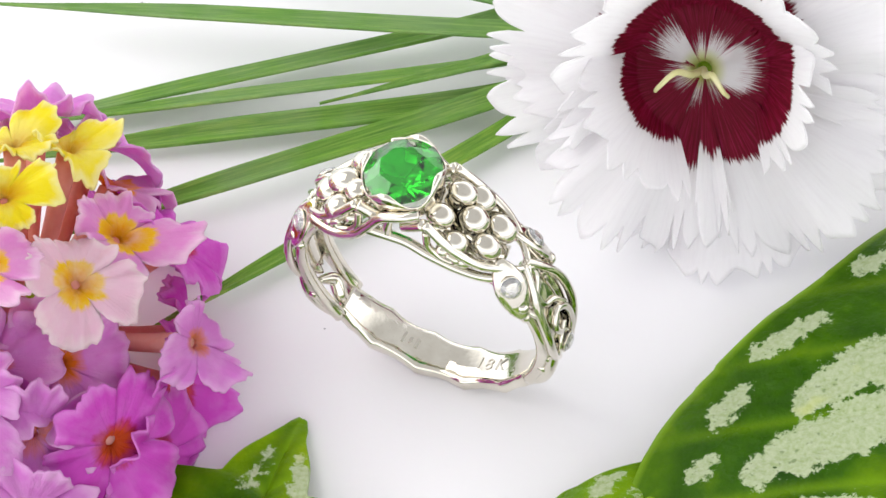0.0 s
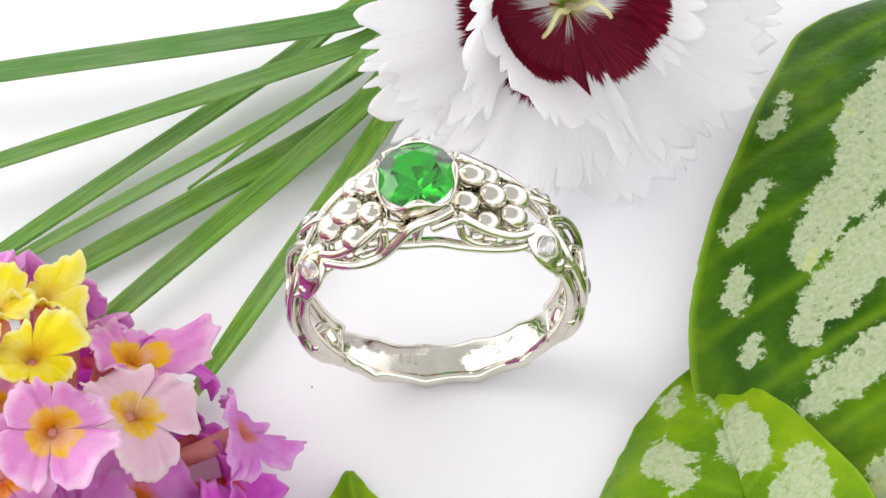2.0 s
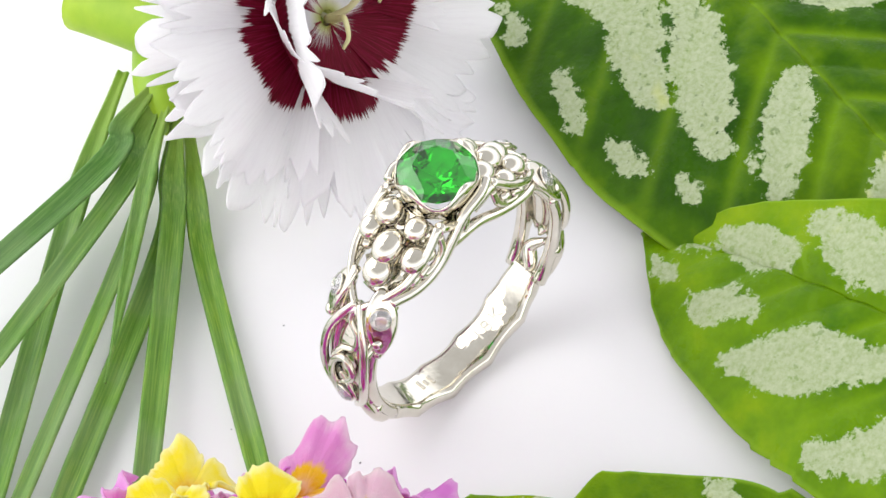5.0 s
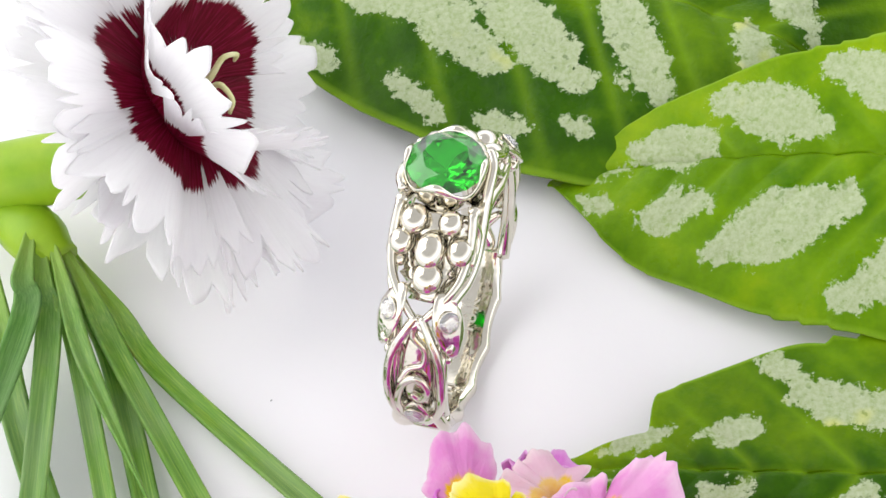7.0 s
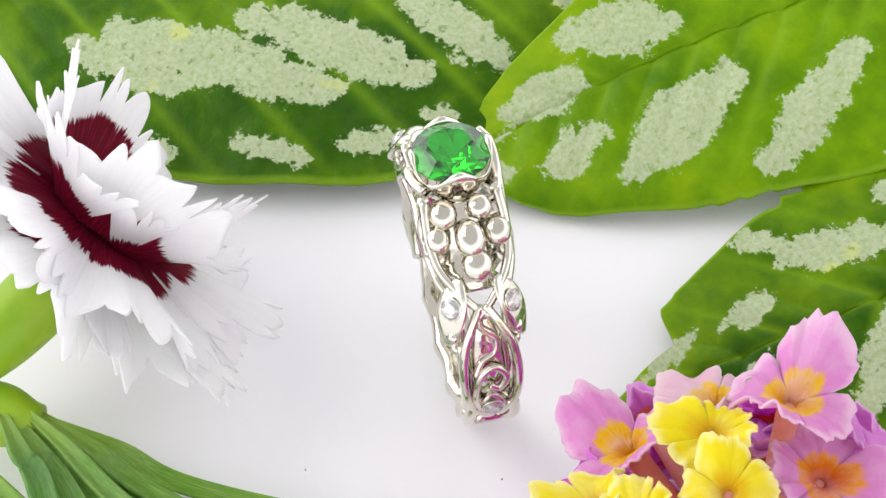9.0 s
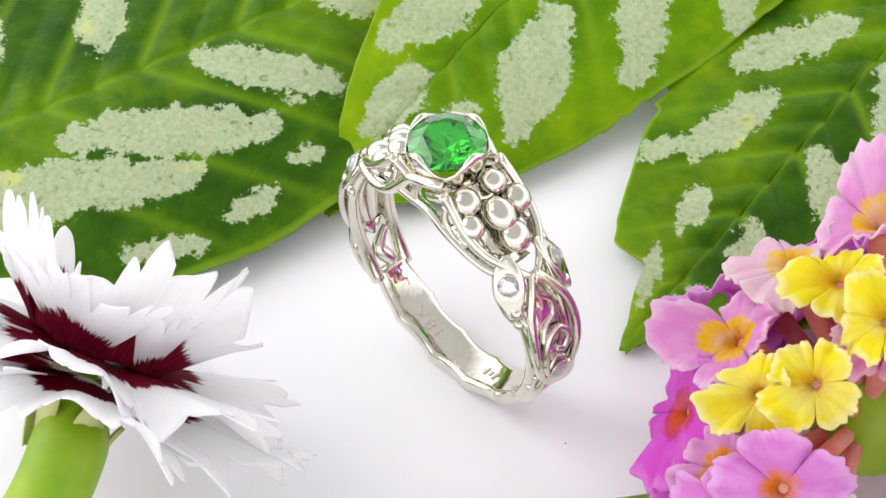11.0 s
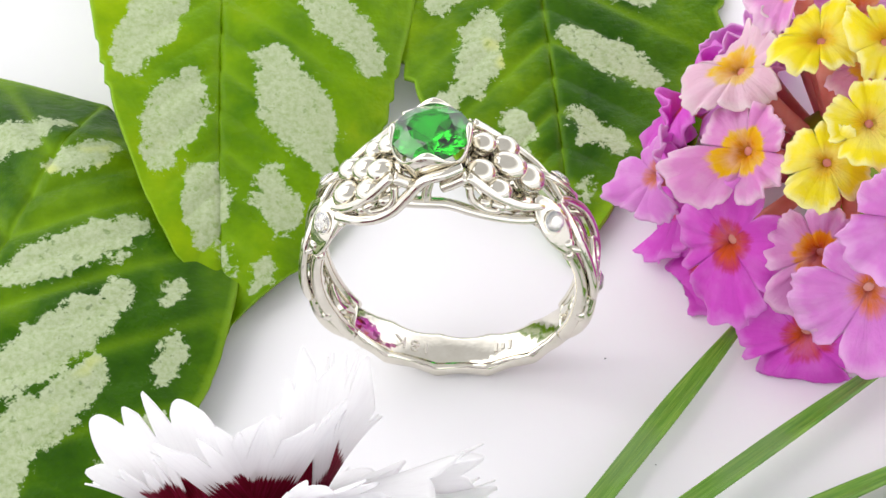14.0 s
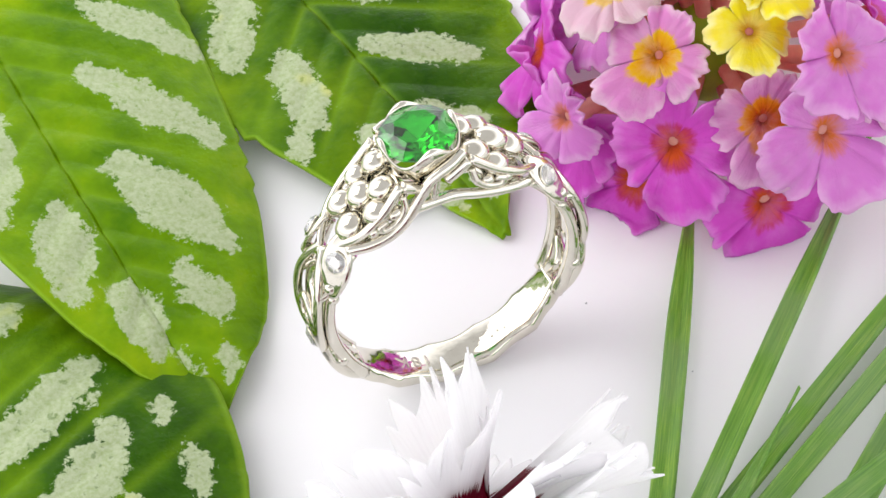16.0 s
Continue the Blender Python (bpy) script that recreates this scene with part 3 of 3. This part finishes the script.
variegated_leaf(
    "broad glossy green leaf with silvery white patches, lying under another", (25.0, -30.5), (56.0, 24.0), 1.0, ((21.0, 4.5), (23.6, 10.5)), 12,
    lambda d, x, w: 1.1 + 3.9 * (1 - (max(0, x) / max(w, 1)) ** 1.6) * smooth01(d / 12 + 0.3) + 0.9 * min(0, -x) / max(w, 1) * -1.0 * smooth01(d / 20),
    SPOTS_A, 8.5, 6.3, 0.18, -0.12, 1, taper=0.38)
variegated_leaf(
    "pointed bright green leaf with silvery white patches, overlapping two leaves", (17.2, -6.6), (9.5, -62.0), 0.8, ((16.8, 14.5), (14.3, 22.5)), 14,
    lambda d, x, w: 0.45 + 6.5 * (1 - math.exp(-d / 16)) + 0.02 * d + (0.30 * x if x > 0 else 0.18 * x) * smooth01(d / 10) - (1.5 * (x / max(w, 1)) ** 4 * smooth01(d / 12) if x < 0 else 0),
    SPOTS_B, 7.5, 5.1, 0.35, 1.05, 2)
variegated_leaf(
    "pointed mottled green leaf with white patches, resting flat on the table", (-10.2, -7.4), (-12.5, -60.0), -0.5, ((16.0, 11.0), (16.0, 16.5)), 14,
    lambda d, x, w: 0.45 + 1.3 * (1 - math.exp(-d / 10)) + 0.10 * abs(x) * smooth01((d - 6) / 10) * (1 if x < 0 else -0.4) * -1,
    SPOTS_C, 7.5, 6.2, 0.7, 0.22, 3, ((6.6, 0.55), (7.4, 0.55)))


# ---- the white fringed flower ----
def fringed_petal(centre, normal, turn, spread, reach, lift, curl, seed, parent, label="", stand=0.0, start=0.6):
    """One petal: narrow claw, wide limb, toothed edge. turn: degrees round the flower's axis."""
    rng = random.Random(seed)
    side = normal.cross(Vector((0, 0, 1))).normalized()
    up = side.cross(normal).normalized()
    rows, cols = 30, 161
    teeth = [(0.35 + rng.random() ** 1.5 * 0.95) for _ in range(30)]
    sharp = rng.uniform(12.5, 15.5) if stand == 0 else rng.uniform(10.0, 12.5)
    ph = rng.random() * 9
    verts, uvs = [], []
    for j in range(cols):
        t = 2 * j / (cols - 1) - 1
        k = (t * 0.5 + 0.5) * sharp
        k = k + 0.30 * math.sin(k * 2.3 + ph) + 0.6
        saw = 1 - abs((k % 1) * 2 - 1)
        cut = (3.0 if stand == 0 else 3.6) * teeth[int(k)] * (1 - saw) ** 1.25 + 0.5 * teeth[int(k) + 7] * (t * t)
        edge = reach * (1 - 0.16 * t * t) - cut + 0.5 * math.sin(3 * t + ph)
        for i in range(rows):
            f = i / (rows - 1)
            r = start + (edge - start) * f
            open_up = spread * (0.96 + 0.04 * smooth01((r - start) / (reach * 0.5)))
            ang = radians(t * open_up)
            g = r / reach
            h = lift * g - curl * g * g + 0.10 * r * math.sin(t * 5 + ph) * g + 0.05 * r * math.sin(t * 13 + ph * 3) * g * g
            over = max(0, r - 5.0) * stand
            h += over * (0.95 - 0.012 * over * abs(t))
            away, wide = r * math.cos(ang) - over * 0.85, r * math.sin(ang)
            h += 0.0 if stand == 0 else -0.10 * wide * wide / reach
            out, round_ = side * math.sin(radians(turn)) + up * math.cos(radians(turn)), side * math.cos(radians(turn)) - up * math.sin(radians(turn))
            p = centre + out * away + round_ * wide + normal * h
            floor = 0.5 + 0.35 * math.sin(t * 9 + ph) + 0.5 * rng.random() * 0.2
            z = p.z if p.z > 1.6 else 1.6 - (1.6 - floor) * (1 - math.exp(-(1.6 - p.z) / 2))
            back = max(0, z - p.z)
            verts.append((p.x, p.y - back * 0.35, z))
            uvs.append((t, r))
    faces = grid_faces(cols, rows)
    ob = mesh_part("petal", [Vector(v) - FLOWER_AT for v in verts], faces, PETAL, parent, label, uvs=uvs)
    return thicken(ob, 0.14)


FLOWER_AT = Vector((15.5, 20.3, 13.7))
FACE = Vector((0.03, -0.80, 0.60)).normalized()
pink_flower = thing("dianthus_flower", "white fringed dianthus with dark crimson band, lying on the table", "flower", at=FLOWER_AT)
for k in range(5):
    fringed_petal(FLOWER_AT - FACE * 1.6, FACE, 36 + 72 * k, 46, (16.6, 16.8, 17.2, 17.2, 17.4)[k], 0.2, 0.9, 40 + k, pink_flower, start=0.5)
for k in range(5):
    fringed_petal(FLOWER_AT, FACE, 72 * k + 8, 44, (16.4, 16.2, 15.6, 16.4, 16.8)[k], 1.4, 1.2, 20 + k, pink_flower)
for turn, spread, reach, lift, stand, seed in ((112, 50, 14.4, 0.8, 0.84, 61), (46, 56, 16.0, 0.8, 0.76, 65), (-20, 52, 15.8, 0.8, 0.72, 66), (-84, 44, 13.8, 0.9, 0.64, 63)):
    fringed_petal(FLOWER_AT + FACE * 0.5, FACE, turn, spread, reach, lift, 0.4, seed, pink_flower, "upright folded inner petal", stand=stand, start=0.7)

for k, (sx, bend) in enumerate(((0.6, 1.5), (-0.5, -1.2))):
    side = FACE.cross(Vector((0, 0, 1))).normalized()
    up = side.cross(FACE)
    pts = curve_points([FACE * 0.5, FACE * 2.6 + side * sx, FACE * 4.4 + side * (sx + bend * 0.6) + up * 0.4, FACE * 4.8 + side * (sx + bend * 1.3) - up * 0.6, FACE * 3.9 + side * (sx + bend * 1.6) - up * 1.2], 24)
    v, f = tube_mesh(pts, lambda q: 0.32 - 0.17 * q, 8)
    mesh_part("style", v, f, CREAM, pink_flower, "curled cream style")

calyx_line = curve_points([FACE * -0.6, Vector((-0.9, 4.2, -2.9)), Vector((-2.2, 9.5, -4.6)), Vector((-2.8, 15.0, -5.2)), Vector((-3.2, 23.0, -5.8))], 30)
v, f = tube_mesh(calyx_line, lambda q: 0.5 + 2.3 * smooth01(q / 0.32) - 0.5 * smooth01((q - 0.6) / 0.4), 18)
calyx = mesh_part("calyx", v, f, CALYX, pink_flower, "swollen bright green calyx")
for k in range(5):
    a = 2 * math.pi * k / 5
    off = Vector((math.cos(a), 0, math.sin(a)))
    rows = []
    for i in range(9):
        q = i / 8
        c = FACE * (-8.2 + 5.6 * q) + off * (2.6 + 1.2 * q * q)
        half = 1.15 * math.sin(math.pi * (0.12 + 0.86 * q)) + 0.05
        tang = FACE.cross(off).normalized()
        rows += [c - tang * half, c + off * 0.3, c + tang * half]
    thicken(mesh_part("calyx_lobe", rows, grid_faces(9, 3), BRACT, calyx, "pale papery calyx lobe"), 0.15)


# ---- the narrow blades behind the ring ----
def blade(label, root, middle, end, width, fade, seed):
    rng = random.Random(seed)
    line = curve_points([root, root.lerp(middle, 0.5) + Vector((0, 0, 0.6)), middle, middle.lerp(end, 0.55), end], 46)
    verts, uvs, roots = [], [], []
    cols = 11
    for i, p in enumerate(line):
        q = i / (len(line) - 1)
        ahead = (line[min(i + 1, len(line) - 1)] - line[max(i - 1, 0)]).normalized()
        across = ahead.cross(Vector((0, 0, 1))).normalized()
        half = width * 0.74 * (0.40 + 0.60 * smooth01(q / 0.40)) * (smooth01((1 - q) / fade) * 0.97 + 0.03)
        twist = 0.35 * math.sin(q * 2.2 + seed)
        for j in range(cols):
            t = 2 * j / (cols - 1) - 1
            z = 0.55 * half * abs(t) ** 1.4 - 0.25 * half + twist * t * half
            w = p + across * (t * half) + Vector((0, 0, z))
            verts.append((w.x - root.x, w.y - root.y, max(w.z, 0.25)))
            uvs.append((t * 0.5 + seed, q * 40 + seed * 7))
            roots.append(1 - smooth01(q / 0.38))
    ob = thing("grass_blade", label, "leaf blade", "narrow leaves behind the ring", (root.x, root.y, 0))
    thicken(mesh_part("blade", verts, grid_faces(len(line), cols), BLADE, ob, uvs=uvs, attrs={"root": roots}), 0.28)
    spine = [Vector(verts[i * cols + cols // 2]) + Vector((0, 0, 0.02)) for i in range(len(line) - 2)]
    v, f = tube_mesh(spine, lambda q: 0.13 - 0.08 * q, 6)
    mesh_part("midvein", v, f, CALYX, ob, "pale raised midvein")
    return ob


ROOT = Vector((8.6, 32.2, 6.0))
BLADES = (
    (0.0, 0.4, 1.4, (-1.0, 32.6, 5.6), (-50.0, 42.5, 3.2), 1.30, 0.25),
    (0.2, 0.0, 0.6, (-0.8, 30.6, 4.4), (-50.0, 28.0, 3.2), 1.30, 0.25),
    (0.4, 4.6, 0.0, (-7.2, 32.2, 2.2), (-48.0, 14.5, 0.8), 1.55, 0.30),
    (0.0, -0.4, 0.2, (-2.0, 28.2, 3.4), (-46.0, 15.6, 1.2), 1.05, 0.30),
    (-0.2, -0.8, 0.8, (-2.0, 27.6, 4.6), (-16.1, 20.6, 4.2), 0.95, 0.55),
    (-0.2, -1.2, -0.6, (-2.4, 25.4, 2.2), (-46.0, 12.0, 0.9), 1.25, 0.30),
    (-0.4, -1.6, -0.2, (-1.9, 24.8, 3.0), (-42.0, 1.5, 1.4), 1.20, 0.30),
    (-0.5, -2.2, -1.6, (-1.8, 21.9, 1.6), (-27.0, -4.4, 1.0), 1.15, 0.30),
)
for k, (dx, dy, dz, mid, end, wide, fade) in enumerate(BLADES):
    blade("long narrow grey-green grass-like blade lying on the table" if k != 4 else "short bright green pointed blade lying across longer blades", ROOT + Vector((dx, dy, dz)), Vector(mid), Vector(end), wide, fade, k + 1)

stem = thing("flower_stem", "thick pale green stem with a swollen leaf node", "stem", at=(8.6, 32.2, 0))
v, f = tube_mesh([p - Vector((8.6, 32.2, 0)) for p in curve_points([Vector((16.4, 38.2, 5.8)), Vector((13.5, 37.0, 5.8)), Vector((8.6, 32.4, 5.6)), Vector((6.8, 30.4, 5.2))], 20)], lambda q: 1.5 + 0.9 * math.exp(-((q - 0.62) / 0.22) ** 2), 14)
mesh_part("stalk", v, f, CALYX, stem)


# ---- the cluster of small pink and yellow florets ----
HEAD_AT = Vector((-31.0, -7.5, 8.0))
head = thing("lantana_flower_head", "rounded cluster of yellow, pink and magenta ruffled florets", "flower", at=(HEAD_AT.x, HEAD_AT.y, 0))


def floret(place, facing, size, mat, label, cup, lobes, seed):
    rng = random.Random(seed)
    facing = facing.normalized()
    down = (Vector((0, 0, -1)) + facing * facing.z).normalized()
    turn = radians(rng.uniform(-25, 25) - 180 / lobes)
    side = down * math.cos(turn) + facing.cross(down) * math.sin(turn)
    up = facing.cross(side)
    rows, cols = 20, 128
    ph, deep = rng.random() * 9, rng.uniform(0.85, 1.15)
    stretch = [(1.22, 0.98, 0.92, 0.98)[k] * rng.uniform(0.88, 1.12) for k in range(lobes)]
    flop = [rng.uniform(-0.34, 0.24) for _ in range(lobes)]
    verts, uvs = [], []
    for i in range(rows):
        f = i / (rows - 1)
        for j in range(cols):
            a = 2 * math.pi * j / cols
            n = a / (2 * math.pi) * lobes
            k = int(n) % lobes
            local = (n % 1) * 2 - 1
            part = (1 - abs(local) ** 5) ** 0.5
            long = (stretch[k] + (stretch[(k + (1 if local > 0 else -1)) % lobes] - stretch[k]) * 0.5 * abs(local) ** 3) * (0.60 + 0.40 * part) * (1 + 0.040 * math.sin(a * 13 + ph + 2 * math.sin(a * 3 + ph)) + 0.026 * math.sin(a * 31 + 2 * ph + 3 * math.sin(a * 5)))
            r = 0.32 + (size * long - 0.32) * f
            g = r / size
            h = cup * (g ** 1.6) - 0.55 * max(0, g - 0.55) ** 2 * size * deep * (1 + 0.6 * math.sin(2 * a + ph)) - 0.6 * (1 - min(1, f * 4)) ** 2
            h += 0.075 * size * f ** 2.5 * math.sin(a * 11 + ph * 4 + 2 * math.sin(a * 3 + ph)) + 0.10 * size * f * f * math.sin(a * 6 + ph + 1.5 * math.sin(a * 2 + ph * 3)) + 0.030 * size * f ** 3 * math.sin(a * 17 + ph * 2 + 2 * math.sin(a * 4 + ph)) + 0.012 * size * f ** 2 * math.sin(a * 33 + ph * 5 + 3 * math.sin(a * 7)) - 0.10 * size * (abs(local) ** 6) * f
            h += flop[k] * size * g * g * (1 - local * local)
            h += 0.26 * size * math.cos(2 * a - math.pi / lobes * 2) * g * g
            p = place + side * (r * math.cos(a)) + up * (r * math.sin(a)) + facing * h
            verts.append((p.x - HEAD_AT.x, p.y - HEAD_AT.y, max(p.z, 0.3)))
            uvs.append((a, f))
    limb = thicken(mesh_part("floret", verts, grid_faces(rows, cols, True), mat, head, label, uvs=uvs), 0.16)
    core = Vector((HEAD_AT.x, HEAD_AT.y, HEAD_AT.z - 2)) + facing * 3
    line = curve_points([core, core.lerp(place, 0.5) - Vector((0, 0, 0.4)), place - facing * 0.45], 14)
    v, fc = tube_mesh([p - Vector((HEAD_AT.x, HEAD_AT.y, 0)) for p in line], lambda q: 0.62 + 0.22 * q * q, 10)
    mesh_part("tube", v, fc, TUBE, limb, "slender red floret tube")
    return limb


KNOWN = (
    ((-27.9, 1.8, 18.6), 3.0, "yellow", 1.0), ((-29.3, -6.6, 22.6), 3.1, "yellow", 0.9), ((-31.4, 0.2, 20.3), 3.1, "yellow", 1.0), ((-32.6, 6.6, 16.6), 4.4, "rose", 1.0),
    ((-23.6, -9.6, 17.6), 4.2, "blush", 1.2), ((-33.8, -5.2, 22.8), 3.3, "yellow", 0.9), ((-29.0, -12.6, 22.0), 3.9, "pink", 1.0),
    ((-22.8, -3.3, 15.5), 4.2, "pink", 1.2), ((-26.8, 4.6, 11.6), 4.5, "amber", 1.1), ((-25.0, -12.9, 11.7), 4.8, "rose", 0.8), ((-29.5, -15.0, 13.4), 4.6, "rose", 0.9),
    ((-20.6, 0.8, 10.2), 4.6, "magenta", 0.7), ((-25.2, 6.4, 4.4), 4.8, "magenta", 0.4), ((-16.4, -7.6, 9.4), 3.2, "rose", 0.8), ((-19.2, -2.6, 3.6), 4.6, "magenta", 0.4),
    ((-18.4, -8.8, 5.0), 4.2, "magenta", 0.8), ((-20.6, -16.4, 7.4), 4.8, "magenta", 0.8), ((-26.0, -18.0, 9.6), 4.8, "rose", 0.9),
    ((-29.6, 8.4, 11.4), 4.7, "rose", 0.6), ((-19.0, -14.6, 3.4), 4.4, "magenta", 0.5), ((-35.5, 7.0, 12.6), 4.4, "pink", 0.9), ((-26.0, -22.0, 5.0), 4.8, "rose", 0.6),
    ((-33.4, -12.4, 18.6), 4.0, "amber", 1.0), ((-33.0, -7.2, 18.4), 4.2, "pink", 1.0), ((-31.0, -17.8, 13.6), 4.4, "rose", 0.9),
)
STYLE = {
    "yellow": (YELLOW, "bright yellow ruffled floret", 4), "pink": (PINK, "pink floret with orange throat", 4),
    "amber": (AMBER, "pink floret with deep orange throat", 4),
    "rose": (ROSE, "pinkish violet ruffled floret", 4),
    "blush": (BLUSH, "pale blush floret with yellow throat", 4), "magenta": (PURPLE, "magenta floret with reddish throat", 4),
}
placed = []
for k, (place, size, style, cup) in enumerate(KNOWN):
    mat, label, lobes = STYLE[style]
    place = Vector(place)
    placed.append((place - HEAD_AT).normalized())
    way = placed[-1] * 0.8 + Vector((0, 0, 0.36))
    floret(place - way.normalized() * 0.5, way, size * {"yellow": 1.0, "magenta": 1.12, "rose": 1.12}.get(style, 1.0), mat, label, cup, lobes, 100 + k)
fill = random.Random(5)
for k in range(60):
    z = 1 - (k + 0.5) / 60 * 1.45
    a = k * 2.39996
    way = Vector((math.sqrt(max(0, 1 - z * z)) * math.cos(a), math.sqrt(max(0, 1 - z * z)) * math.sin(a), z))
    if all(way.angle(p) > radians(30) for p in placed):
        placed.append(way)
        style = "yellow" if z > 0.62 else ("pink" if z > 0.3 else ("rose" if fill.random() < 0.7 else "magenta"))
        mat, label, lobes = STYLE[style]
        floret(HEAD_AT + way * fill.uniform(13.0, 14.4), way * 0.8 + Vector((0, 0, 0.5)), fill.uniform(3.6, 4.2), mat, label, 1.5 if style == "yellow" else 0.8, lobes, 200 + k)
v, f = ball_mesh(Vector((0, 0, HEAD_AT.z - 1)), (4.2, 4.2, 4.6), (Vector((1, 0, 0)), Vector((0, 1, 0)), Vector((0, 0, 1))))
mesh_part("receptacle", v, f, CALYX, head)
v, f = tube_mesh(curve_points([Vector((0, 0, HEAD_AT.z - 3)), Vector((-6, -4, 3.0)), Vector((-16, -9, 1.6)), Vector((-30, -14, 1.3))], 20), 1.1, 10)
mesh_part("stalk", v, f, CALYX, head)

# ---- specks on the tabletop ----
for x, y, r in ((-11.0, 1.7, 0.10), (-3.0, 14.0, 0.09), (-13.0, 12.0, 0.07), (9.0, -17.0, 0.08), (-36.0, 33.0, 0.10)):
    v, f = ball_mesh(Vector((0, 0, 0.03)), (r, r * 0.8, 0.05), (Vector((1, 0, 0)), Vector((0, 1, 0)), Vector((0, 0, 1))), 4, 8)
    sp = tagged(mesh_part("dust_speck", v, f, SPECK), "tiny grey dust speck on the white tabletop", "speck", "dust specks")
    sp.location = (x * MM, y * MM, 0)


def motions():
    """The table turns evenly about its upright axis and carries all that lies on it."""
    carried = [ob for ob in scene.collection.objects if ob.parent is None and ob.type in ("MESH", "EMPTY")]
    for ob in carried:
        start = ob.matrix_basis.copy()
        walk(ob, [(k * 0.5, Matrix.Rotation(radians(TURN * (k * 0.5 - 1.5)), 4, "Z") @ start) for k in range(33)])


motions()
